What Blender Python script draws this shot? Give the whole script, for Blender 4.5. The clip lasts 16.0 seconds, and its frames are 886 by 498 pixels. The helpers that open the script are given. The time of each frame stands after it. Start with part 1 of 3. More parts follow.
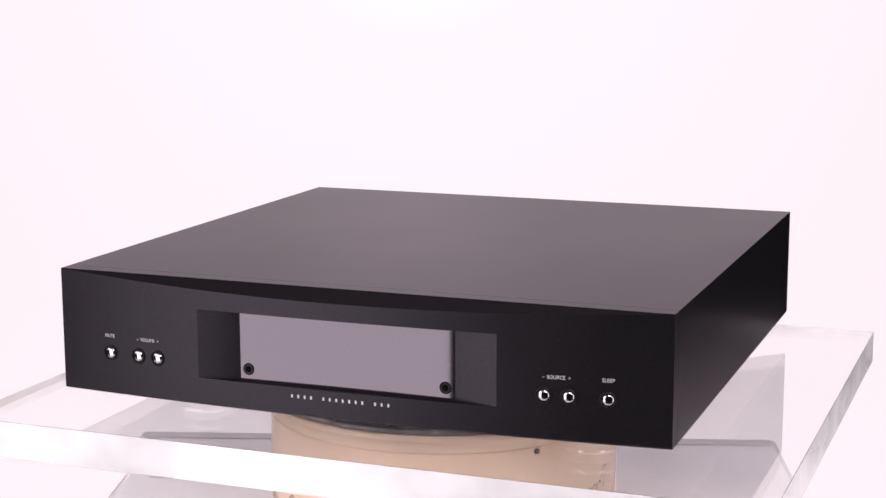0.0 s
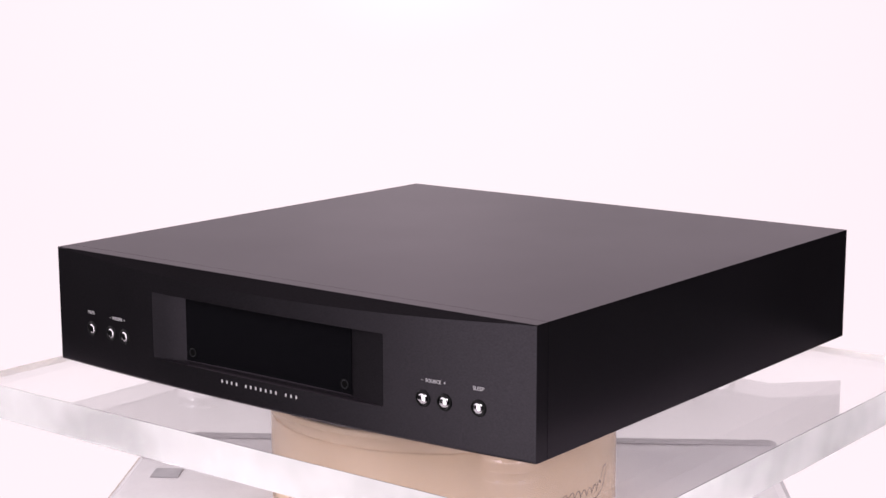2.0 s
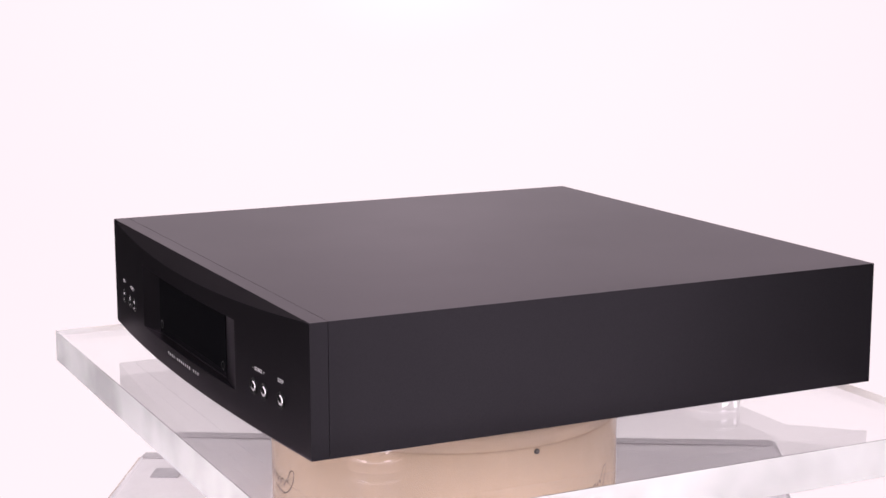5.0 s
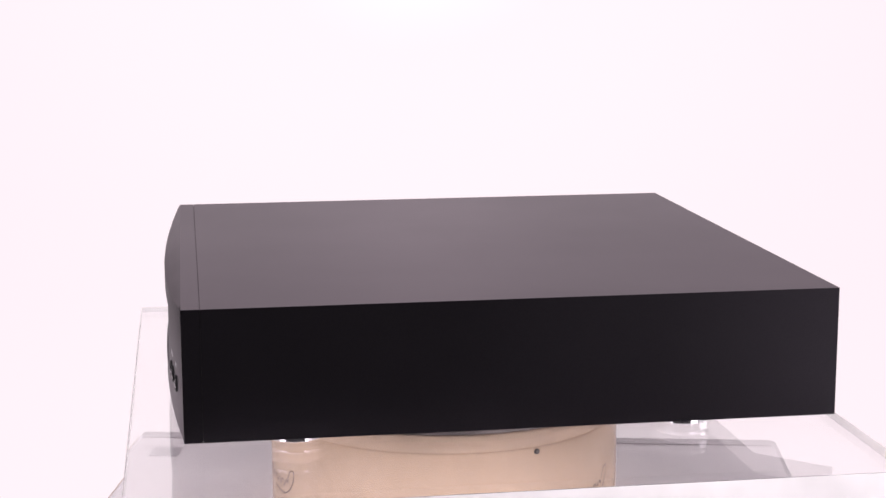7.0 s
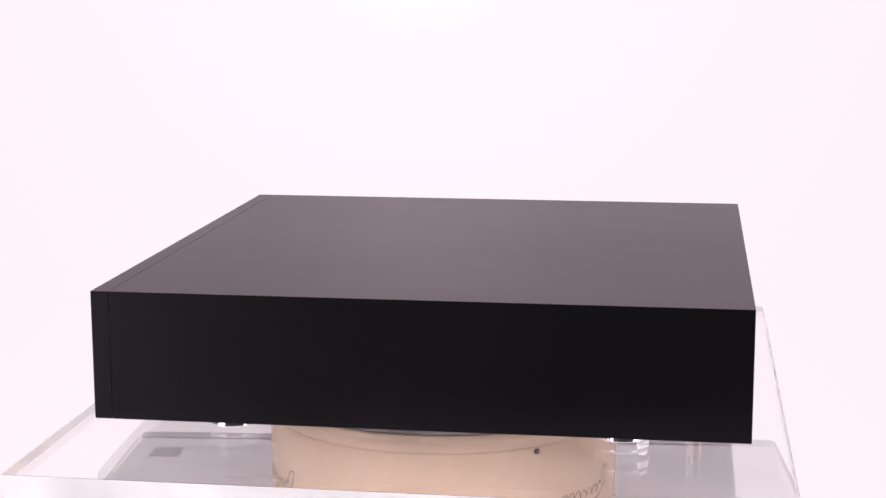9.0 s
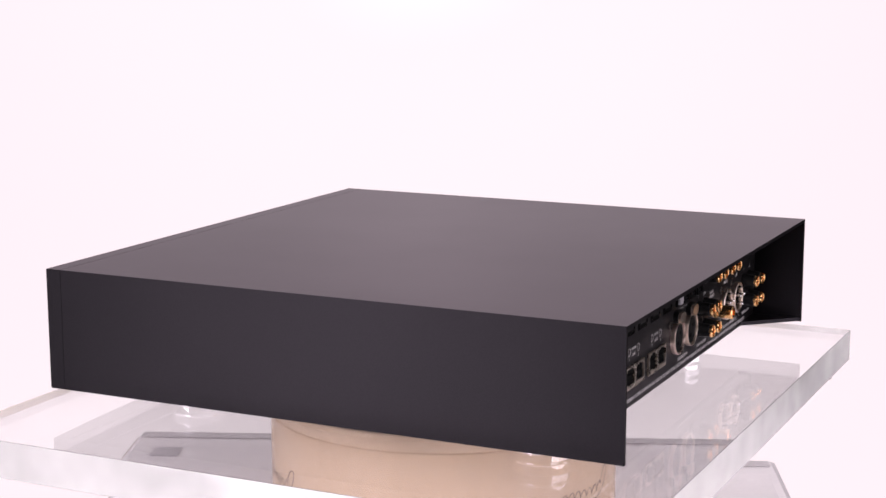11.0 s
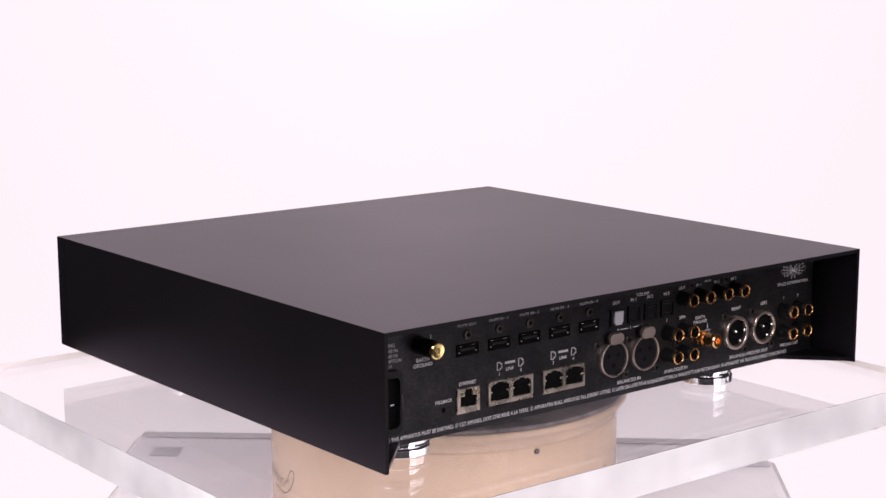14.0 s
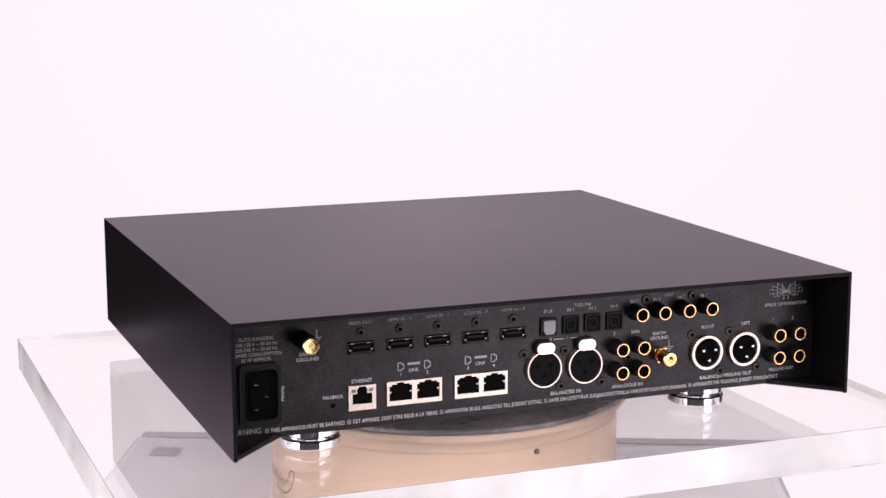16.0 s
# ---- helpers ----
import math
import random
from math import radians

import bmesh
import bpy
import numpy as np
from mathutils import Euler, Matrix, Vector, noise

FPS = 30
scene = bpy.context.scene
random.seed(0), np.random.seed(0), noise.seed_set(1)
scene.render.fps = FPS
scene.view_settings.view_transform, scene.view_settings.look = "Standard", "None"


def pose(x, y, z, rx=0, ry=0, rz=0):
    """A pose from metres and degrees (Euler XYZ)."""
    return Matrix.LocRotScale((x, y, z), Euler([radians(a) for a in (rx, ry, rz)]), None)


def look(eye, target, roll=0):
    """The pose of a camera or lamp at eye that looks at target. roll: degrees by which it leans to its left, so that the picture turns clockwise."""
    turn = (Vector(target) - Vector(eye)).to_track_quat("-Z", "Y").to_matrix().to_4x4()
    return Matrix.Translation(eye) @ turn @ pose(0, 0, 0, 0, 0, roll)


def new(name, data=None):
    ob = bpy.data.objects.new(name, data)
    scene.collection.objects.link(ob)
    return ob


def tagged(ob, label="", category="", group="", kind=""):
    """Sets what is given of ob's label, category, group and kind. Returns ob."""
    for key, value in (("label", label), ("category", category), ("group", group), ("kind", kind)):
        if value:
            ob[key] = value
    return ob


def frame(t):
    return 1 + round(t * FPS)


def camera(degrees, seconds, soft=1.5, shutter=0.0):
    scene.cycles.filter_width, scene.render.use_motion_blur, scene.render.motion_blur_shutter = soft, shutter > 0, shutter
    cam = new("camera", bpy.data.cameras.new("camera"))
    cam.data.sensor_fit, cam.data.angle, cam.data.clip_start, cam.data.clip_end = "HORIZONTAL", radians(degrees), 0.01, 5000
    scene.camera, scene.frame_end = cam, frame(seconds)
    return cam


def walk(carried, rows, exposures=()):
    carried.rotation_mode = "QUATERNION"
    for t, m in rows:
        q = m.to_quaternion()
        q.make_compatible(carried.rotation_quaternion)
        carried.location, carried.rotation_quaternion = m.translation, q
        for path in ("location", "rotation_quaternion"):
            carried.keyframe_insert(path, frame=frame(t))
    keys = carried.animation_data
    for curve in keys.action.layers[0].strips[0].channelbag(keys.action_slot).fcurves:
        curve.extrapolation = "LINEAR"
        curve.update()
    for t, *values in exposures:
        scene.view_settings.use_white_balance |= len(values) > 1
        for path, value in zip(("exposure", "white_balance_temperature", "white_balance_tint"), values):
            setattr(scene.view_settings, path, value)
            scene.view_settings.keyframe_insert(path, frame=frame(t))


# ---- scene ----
# ---------------------------------------------------------------- camera
Z0 = 0.96            # underside of the player above the studio floor
W, D, H = 0.381, 0.3725, 0.0747   # the player's case
OFF = (0.0060, 0.0108)            # its centre from the turning axis
SLAB_TOP = -0.0160                # top of the acrylic sheet below the case

cam = camera(29.72, 16.0, soft=1.5)
EYE = pose(0, -1.0987, Z0 + 0.2661, 90 - 10.2176, 0.1223, 0.0677)
walk(cam, [(0, EYE), (16, EYE)])

# ---------------------------------------------------------------- light
world = bpy.data.worlds.new("studio_world")
world.use_nodes = True
world.node_tree.nodes["Background"].inputs[0].default_value = (0.9, 0.88, 0.92, 1)
world.node_tree.nodes["Background"].inputs[1].default_value = 0.02
scene.world = world
scene.view_settings.exposure = 0.0
# light runs a long way inside the acrylic sheet
scene.cycles.max_bounces, scene.cycles.glossy_bounces, scene.cycles.transmission_bounces = 32, 24, 32


def softbox(name, place, target, width, height, watts, tint):
    lamp = bpy.data.lights.new(name, "AREA")
    lamp.shape, lamp.size, lamp.size_y = "RECTANGLE", width, height
    lamp.energy, lamp.color = watts, tint
    ob = new(name, lamp)
    ob.matrix_world = look(place, target)
    return ob


# tall studio softboxes before the table, one over the camera, two added fills beside
softbox("softbox_left", (-1.255, -1.072, 0.95), (0, 0, 0.93), 0.74, 1.5, 13.4, (1.0, 0.90, 0.97))
softbox("softbox_right", (1.22, -1.14, 0.95), (0, 0, 0.93), 0.80, 1.5, 11.5, (1.0, 0.90, 0.97))
softbox("softbox_front", (0, -1.55, 2.0), (0, -0.1, 0.9), 1.1, 0.6, 19.0, (1.0, 0.90, 0.97))
# unseen lamps, added to lighten the acrylic edges
softbox("fill_side_left", (-1.75, 0.1, 1.62), (0, 0, 0.95), 2.0, 1.0, 14.0, (1.0, 0.90, 0.97))
softbox("fill_side_right", (1.75, -0.15, 1.70), (0, 0, 0.95), 1.6, 0.8, 9.5, (1.0, 0.90, 0.97))


# ---------------------------------------------------------------- materials
def material(name, colour, rough=0.5, metal=0.0, spec=0.5, grain=0.0, grain_scale=900, stretch=(1, 1, 1),
             mottle=0.0, mottle_scale=14, bump=0.0, rough_vary=0.0, sheen=(1, 1, 1)):
    m = bpy.data.materials.new(name)
    m.use_nodes = True
    nodes, links = m.node_tree.nodes, m.node_tree.links
    b = nodes["Principled BSDF"]
    b.inputs["Base Color"].default_value = (*colour, 1)
    b.inputs["Roughness"].default_value = rough
    b.inputs["Metallic"].default_value = metal
    b.inputs["Specular IOR Level"].default_value = spec
    b.inputs["Specular Tint"].default_value = (*sheen, 1)
    if grain or mottle or bump or rough_vary:
        tc = nodes.new("ShaderNodeTexCoord")
        mp = nodes.new("ShaderNodeMapping")
        mp.inputs["Scale"].default_value = stretch
        links.new(tc.outputs["Object"], mp.inputs["Vector"])
        fine = nodes.new("ShaderNodeTexNoise")
        fine.inputs["Scale"].default_value = grain_scale
        fine.inputs["Detail"].default_value = 4
        links.new(mp.outputs["Vector"], fine.inputs["Vector"])
        broad = nodes.new("ShaderNodeTexNoise")
        broad.inputs["Scale"].default_value = mottle_scale
        broad.inputs["Detail"].default_value = 5
        links.new(tc.outputs["Object"], broad.inputs["Vector"])

        def factor(source, amount):
            r = nodes.new("ShaderNodeMapRange")
            r.inputs["From Min"].default_value, r.inputs["From Max"].default_value = 0.3, 0.7
            r.inputs["To Min"].default_value, r.inputs["To Max"].default_value = 1 - amount, 1 + amount
            links.new(source.outputs["Fac"], r.inputs["Value"])
            return r
        a, c = factor(fine, grain), factor(broad, mottle)
        both = nodes.new("ShaderNodeMath")
        both.operation = "MULTIPLY"
        links.new(a.outputs[0], both.inputs[0])
        links.new(c.outputs[0], both.inputs[1])
        tint = nodes.new("ShaderNodeVectorMath")
        tint.operation = "SCALE"
        tint.inputs[0].default_value = colour
        links.new(both.outputs[0], tint.inputs["Scale"])
        links.new(tint.outputs[0], b.inputs["Base Color"])
        if rough_vary:
            rv = factor(broad, rough_vary)
            mul = nodes.new("ShaderNodeMath")
            mul.operation = "MULTIPLY"
            mul.inputs[1].default_value = rough
            links.new(rv.outputs[0], mul.inputs[0])
            links.new(mul.outputs[0], b.inputs["Roughness"])
        if bump:
            bp = nodes.new("ShaderNodeBump")
            bp.inputs["Strength"].default_value = bump
            bp.inputs["Distance"].default_value = 0.0004
            links.new(fine.outputs["Fac"], bp.inputs["Height"])
            links.new(bp.outputs["Normal"], b.inputs["Normal"])
    return m


ANODISED = material("black_anodised", (0.0192, 0.0175, 0.0206), 0.33, 0.80, 0.12, 0.10, 1400, (1, 1, 1), 0.08, 9, 0.0, 0.03, (0.84, 0.775, 0.83))
BRUSHED = material("brushed_black_front", (0.0240, 0.0219, 0.0254), 0.33, 0.78, 0.12, 0.14, 1200, (0.6, 1, 1), 0.06, 12, 0.05, 0.06, (0.93, 0.86, 0.92))
REAR = material("brushed_rear_plate", (0.0285, 0.0278, 0.0291), 0.31, 0.70, 0.12, 0.22, 700, (0.6, 1, 1), 0.22, 60, 0.05, 0.05, (0.9, 0.86, 0.9))
# ANODISED again but darker, with the rear rim's shade put in the colour
CASE_END_SHADED = material("shaded_case_end", (0.010, 0.0092, 0.0108), 0.45, 0.5, 0.10, 0.12, 1400, (1, 1, 1), 0.08, 30, 0.04)
SCREW = material("blackened_steel", (0.045, 0.039, 0.036), 0.38, 0.9, 0.4, 0.08, 900, (1, 1, 1), 0.08, 90, 0.03, 0.15)
SEAM = material("dark_seam", (0.004, 0.004, 0.004), 0.7)
DISPLAY = material("smoked_display_glass", (0.004, 0.004, 0.005), 0.03, 0, 1.0, sheen=(1.0, 0.90, 1.0))
PLASTIC = material("black_plastic", (0.006, 0.006, 0.0065), 0.42, 0, 0.16, 0.1, 1200, (1, 1, 1), 0.05, 30, 0.04)
SENSOR = material("dark_sensor_ring", (0.016, 0.016, 0.018), 0.3, 0, 0.2)
CAVITY = material("dark_socket_inside", (0.003, 0.003, 0.003), 0.8, 0, 0.04)
BLACK_CHROME = material("dark_chrome", (0.55, 0.54, 0.56), 0.10, 1.0, 0.5, 0, 900, (1, 1, 1), 0.03, 60, 0, 0.2)
CHROME = material("polished_chrome", (0.86, 0.86, 0.88), 0.05, 1.0, 0.5, 0, 900, (1, 1, 1), 0.03, 60, 0, 0.2)
GUNMETAL = material("dark_tin_plate", (0.50, 0.48, 0.46), 0.22, 1.0, 0.5, 0.05, 900, (1, 1, 1), 0.05, 90, 0, 0.2)
SOCKET_FACE = material("matt_black_insert", (0.0065, 0.0065, 0.007), 0.6, 0, 0.06, 0.1, 1200, (1, 1, 1), 0.05, 30, 0.04)
SOCKET_RIM = material("dark_socket_rim", (0.035, 0.034, 0.033), 0.22, 1.0, 0.5, 0.05, 900, (1, 1, 1), 0.05, 90, 0, 0.2)
TINPLATE = material("cream_tin_plate", (0.57, 0.50, 0.43), 0.28, 1.0, 0.5, 0.06, 900, (1, 1, 1), 0.08, 120, 0.04, 0.2)
NICKEL = material("satin_nickel", (0.74, 0.62, 0.54), 0.30, 1.0, 0.5, 0.05, 900, (1, 1, 1), 0.04, 60, 0.03, 0.15)
GOLD = material("gold_plating", (0.94, 0.58, 0.26), 0.22, 1.0, 0.5, 0, 900, (1, 1, 1), 0.04, 90, 0, 0.2)
BRASS = material("polished_brass", (0.95, 0.72, 0.30), 0.20, 1.0, 0.5, 0, 900, (1, 1, 1), 0.04, 90, 0, 0.2)
PRINT = material("white_print", (0.55, 0.54, 0.55), 0.6)
FAINT = material("grey_print", (0.33, 0.325, 0.33), 0.6)
GREY_PLUG = material("grey_dust_plug", (0.34, 0.33, 0.36), 0.45, 0, 0.5, 0.05, 900, (1, 1, 1), 0.05, 60)
LED_GREEN = material("green_lamp_lens", (0.07, 0.11, 0.035), 0.3)
LED_AMBER = material("amber_lamp_lens", (0.20, 0.14, 0.05), 0.3)
DRUM = material("tan_drum", (0.78, 0.585, 0.41), 0.20, 0, 0.5, 0.04, 160, (1, 1, 0.4), 0.06, 11, 0.05, 0.1)
FLANGE = material("tan_rim", (0.76, 0.59, 0.43), 0.35, 0, 0.5, 0.06, 160, (1, 1, 1), 0.10, 20, 0.04, 0.15)
PLATTER = material("worn_grey_platter", (0.27, 0.245, 0.235), 0.38, 0.4, 0.5, 0.50, 150, (1, 0.35, 1), 0.55, 17, 0.3, 0.35)
SPECK = material("dark_dust", (0.10, 0.09, 0.085), 0.8)
INK = material("brown_black_ink", (0.09, 0.055, 0.04), 0.6)
BASE = material("grey_lavender_base", (0.92, 0.89, 0.91), 0.14, 0, 0.5, 0.015, 300, (1, 1, 1), 0.06, 7, 0.02, 0.1)
BASE_PANEL = material("grey_base_panel", (0.90, 0.87, 0.89), 0.14, 0, 0.5, 0.015, 300, (1, 1, 1), 0.10, 9, 0.02, 0.15)
BASE_EDGE = material("grey_base_edge", (0.56, 0.53, 0.55), 0.3, 0, 0.5, 0.04, 300, (1, 1, 1), 0.06, 9)
BASE_BAND = material("brown_edge_band", (0.62, 0.52, 0.46), 0.5, 0, 0.4, 0.1, 300, (1, 1, 1), 0.1, 30)
BASE_PATCH = material("dark_grey_label", (0.52, 0.50, 0.53), 0.4, 0, 0.5, 0.05, 300, (1, 1, 1), 0.08, 40)
# unseen ceiling, kept pale to bounce light onto the front's chamfer
CEILING = material("off_white_ceiling", (0.6, 0.58, 0.59), 0.8, 0, 0.3, 0.05, 60, (1, 1, 1), 0.08, 2)
WALL = material("dark_studio_wall", (0.035, 0.034, 0.035), 0.8, 0, 0.3, 0.05, 60, (1, 1, 1), 0.10, 2)
PLINTH = material("white_paint", (0.78, 0.76, 0.77), 0.6, 0, 0.4, 0.02, 80, (1, 1, 1), 0.04, 3)


def glass(name, tint, rough, mottle=0.0, clear=1.0):
    m = bpy.data.materials.new(name)
    m.use_nodes = True
    nodes, links = m.node_tree.nodes, m.node_tree.links
    b = nodes["Principled BSDF"]
    b.inputs["Base Color"].default_value = (*tint, 1)
    b.inputs["Transmission Weight"].default_value = clear
    b.inputs["IOR"].default_value = 1.49
    b.inputs["Roughness"].default_value = rough
    if mottle:
        tc = nodes.new("ShaderNodeTexCoord")
        n = nodes.new("ShaderNodeTexNoise")
        n.inputs["Scale"].default_value = 40
        n.inputs["Detail"].default_value = 6
        r = nodes.new("ShaderNodeMapRange")
        r.inputs["From Min"].default_value, r.inputs["From Max"].default_value = 0.35, 0.75
        r.inputs["To Min"].default_value, r.inputs["To Max"].default_value = rough, rough + mottle
        links.new(tc.outputs["Object"], n.inputs["Vector"])
        links.new(n.outputs["Fac"], r.inputs["Value"])
        links.new(r.outputs[0], b.inputs["Roughness"])
        # clearer and whiter patches, imitating the reflections inside the edge
        wide = nodes.new("ShaderNodeTexNoise")
        wide.inputs["Scale"].default_value = 11
        wide.inputs["Detail"].default_value = 3
        q = nodes.new("ShaderNodeMapRange")
        q.inputs["From Min"].default_value, q.inputs["From Max"].default_value = 0.38, 0.62
        q.inputs["To Min"].default_value, q.inputs["To Max"].default_value = clear - 0.13, clear + 0.13
        links.new(tc.outputs["Object"], wide.inputs["Vector"])
        links.new(wide.outputs["Fac"], q.inputs["Value"])
        links.new(q.outputs[0], b.inputs["Transmission Weight"])
    return m


ACRYLIC = glass("clear_acrylic", (0.99, 0.975, 0.985), 0.0, clear=0.955)
# half diffuse white in place of the light that runs through to the edges
ACRYLIC_EDGE = glass("satin_acrylic_edge", (0.988, 0.995, 0.987), 0.12, 0.12, 0.50)


def glowing():
    """White backdrop made to glow; hotter centre added for the case top to reflect."""
    m = bpy.data.materials.new("glowing_white_backdrop")
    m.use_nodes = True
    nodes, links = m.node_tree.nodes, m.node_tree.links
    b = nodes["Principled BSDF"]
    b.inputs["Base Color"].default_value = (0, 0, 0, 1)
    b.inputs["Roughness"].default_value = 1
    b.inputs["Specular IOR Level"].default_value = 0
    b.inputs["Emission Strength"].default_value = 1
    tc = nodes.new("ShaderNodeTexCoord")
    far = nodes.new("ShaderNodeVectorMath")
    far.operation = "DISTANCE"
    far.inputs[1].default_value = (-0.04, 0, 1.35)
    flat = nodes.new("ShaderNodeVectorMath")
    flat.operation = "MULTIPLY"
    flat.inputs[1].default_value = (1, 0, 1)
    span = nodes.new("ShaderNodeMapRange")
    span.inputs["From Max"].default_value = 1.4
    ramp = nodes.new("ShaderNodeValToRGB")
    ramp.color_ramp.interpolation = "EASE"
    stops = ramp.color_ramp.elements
    # first stop: hot spot above the view, added to brighten the case top's reflection
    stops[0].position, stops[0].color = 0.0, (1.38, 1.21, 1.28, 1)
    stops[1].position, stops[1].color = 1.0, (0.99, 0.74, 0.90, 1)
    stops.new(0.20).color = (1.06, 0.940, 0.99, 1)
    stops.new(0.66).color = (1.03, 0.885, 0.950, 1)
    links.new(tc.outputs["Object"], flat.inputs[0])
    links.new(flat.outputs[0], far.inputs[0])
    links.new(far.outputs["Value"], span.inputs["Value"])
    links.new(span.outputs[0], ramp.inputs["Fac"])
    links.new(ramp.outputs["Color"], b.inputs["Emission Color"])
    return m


GLOWING = glowing()


# ---------------------------------------------------------------- mesh helpers
def obj(name, bm, mat, parent=None, label="", crease=32):
    bmesh.ops.recalc_face_normals(bm, faces=bm.faces[:])
    me = bpy.data.meshes.new(name)
    bm.to_mesh(me)
    bm.free()
    for m in (mat if isinstance(mat, (list, tuple)) else [mat]):
        me.materials.append(m)
    if any(f.use_smooth for f in me.polygons):
        me.set_sharp_from_angle(angle=radians(crease))
    ob = new(name, me)
    ob.parent = parent
    if label:
        tagged(ob, label)
    return ob


def part(name, bm, mat, parent, label=""):
    return obj(name, bm, mat, parent, label)


def box(x0, x1, y0, y1, z0, z1, bevel=0.0, seg=2):
    bm = bmesh.new()
    bmesh.ops.create_cube(bm, size=1)
    for v in bm.verts:
        v.co = Vector(((x0 + x1) / 2 + v.co.x * (x1 - x0), (y0 + y1) / 2 + v.co.y * (y1 - y0), (z0 + z1) / 2 + v.co.z * (z1 - z0)))
    if bevel:
        bmesh.ops.bevel(bm, geom=bm.edges[:], offset=bevel, segments=seg, affect="EDGES", profile=0.5)
    return bm


def lathe(profile, turn=None, n=40, closed=False):
    """Revolves (radius, height) pairs about z, then applies the pose turn."""
    bm = bmesh.new()
    rings = []
    for r, z in profile:
        if r < 1e-6:
            rings.append([bm.verts.new((0, 0, z))])
        else:
            rings.append([bm.verts.new((r * math.cos(2 * math.pi * i / n), r * math.sin(2 * math.pi * i / n), z)) for i in range(n)])
    pairs = list(zip(rings, rings[1:])) + ([(rings[-1], rings[0])] if closed else [])
    for a, b in pairs:
        for i in range(n):
            j = (i + 1) % n
            if len(a) == 1 and len(b) == 1:
                continue
            if len(a) == 1:
                bm.faces.new((a[0], b[i], b[j]))
            elif len(b) == 1:
                bm.faces.new((a[i], a[j], b[0]))
            else:
                bm.faces.new((a[i], a[j], b[j], b[i]))
    if n > 8:
        for f in bm.faces:
            f.smooth = True
    if turn is not None:
        bm.transform(turn)
    return bm


def prism(outline, y0, y1, holes=()):
    """An outline in x and z pulled from y0 to y1, with holes through it."""
    bm = bmesh.new()
    for y in (y0, y1):
        edges = []
        for loop in (outline, *holes):
            vs = [bm.verts.new((x, y, z)) for x, z in loop]
            edges += [bm.edges.new((vs[i], vs[(i + 1) % len(vs)])) for i in range(len(vs))]
        bmesh.ops.triangle_fill(bm, use_beauty=True, edges=edges)
    bm.verts.ensure_lookup_table()
    n = len(bm.verts) // 2
    k = 0
    for loop in (outline, *holes):
        m = len(loop)
        for i in range(m):
            a, b = k + i, k + (i + 1) % m
            bm.faces.new((bm.verts[a], bm.verts[b], bm.verts[b + n], bm.verts[a + n]))
        k += m
    return bm


def rounded(cx, cz, w, h, r, n=5):
    pts = []
    for sx, sz, a0 in ((1, 1, 0), (-1, 1, 90), (-1, -1, 180), (1, -1, 270)):
        for i in range(n + 1):
            a = radians(a0 + 90 * i / n)
            pts.append((cx + sx * (w / 2 - r) + r * math.cos(a), cz + sz * (h / 2 - r) + r * math.sin(a)))
    return pts


def local(bm, m):
    bm.transform(m)
    return bm


def slab_at(m, x0, x1, y0, y1, z0, z1, bevel=0.0):
    return local(box(x0, x1, y0, y1, z0, z1, bevel), m)


def words(text, size, m, mat, parent, align="CENTER", wide=0.0, stretch=1.0, name="lettering"):
    """Printed words as a thin mesh, facing the pose m's z."""
    cu = bpy.data.curves.new("words", "FONT")
    cu.body, cu.size, cu.align_x, cu.align_y, cu.extrude = text, size, align, "CENTER", 0.00006
    cu.space_character = 1 + wide
    tmp = bpy.data.objects.new("words", cu)
    scene.collection.objects.link(tmp)
    bpy.context.view_layer.update()
    me = bpy.data.meshes.new_from_object(tmp.evaluated_get(bpy.context.evaluated_depsgraph_get()))
    bpy.data.objects.remove(tmp)
    bpy.data.curves.remove(cu)
    me.transform(m @ Matrix.Diagonal((stretch, 1, 1, 1)))
    me.materials.clear()
    me.materials.append(mat)
    ob = new(name, me)
    ob.parent = parent
    tagged(ob, "white printed lettering reading " + text.replace("\n", " ").lower()[:60])
    return ob


# ---------------------------------------------------------------- the studio
def shell():
    for name, b in (("floor", (-2.6, 2.6, -3.2, 2.2, -0.1, 0)), ("ceiling", (-2.6, 2.6, -3.2, 2.2, 2.8, 2.9)),
                    ("wall_north", (-2.7, 2.7, 2.2, 2.3, -0.1, 2.9)), ("wall_south", (-2.7, 2.7, -3.3, -3.2, -0.1, 2.9)),
                    ("wall_east", (2.6, 2.7, -3.2, 2.2, -0.1, 2.9)), ("wall_west", (-2.7, -2.6, -3.2, 2.2, -0.1, 2.9))):
        tagged(obj(name, box(*b), CEILING if name == "ceiling" else WALL), ("off-white painted studio " if name == "ceiling" else "dark matt studio ") + name.split("_")[0], name.split("_")[0], kind="structure")


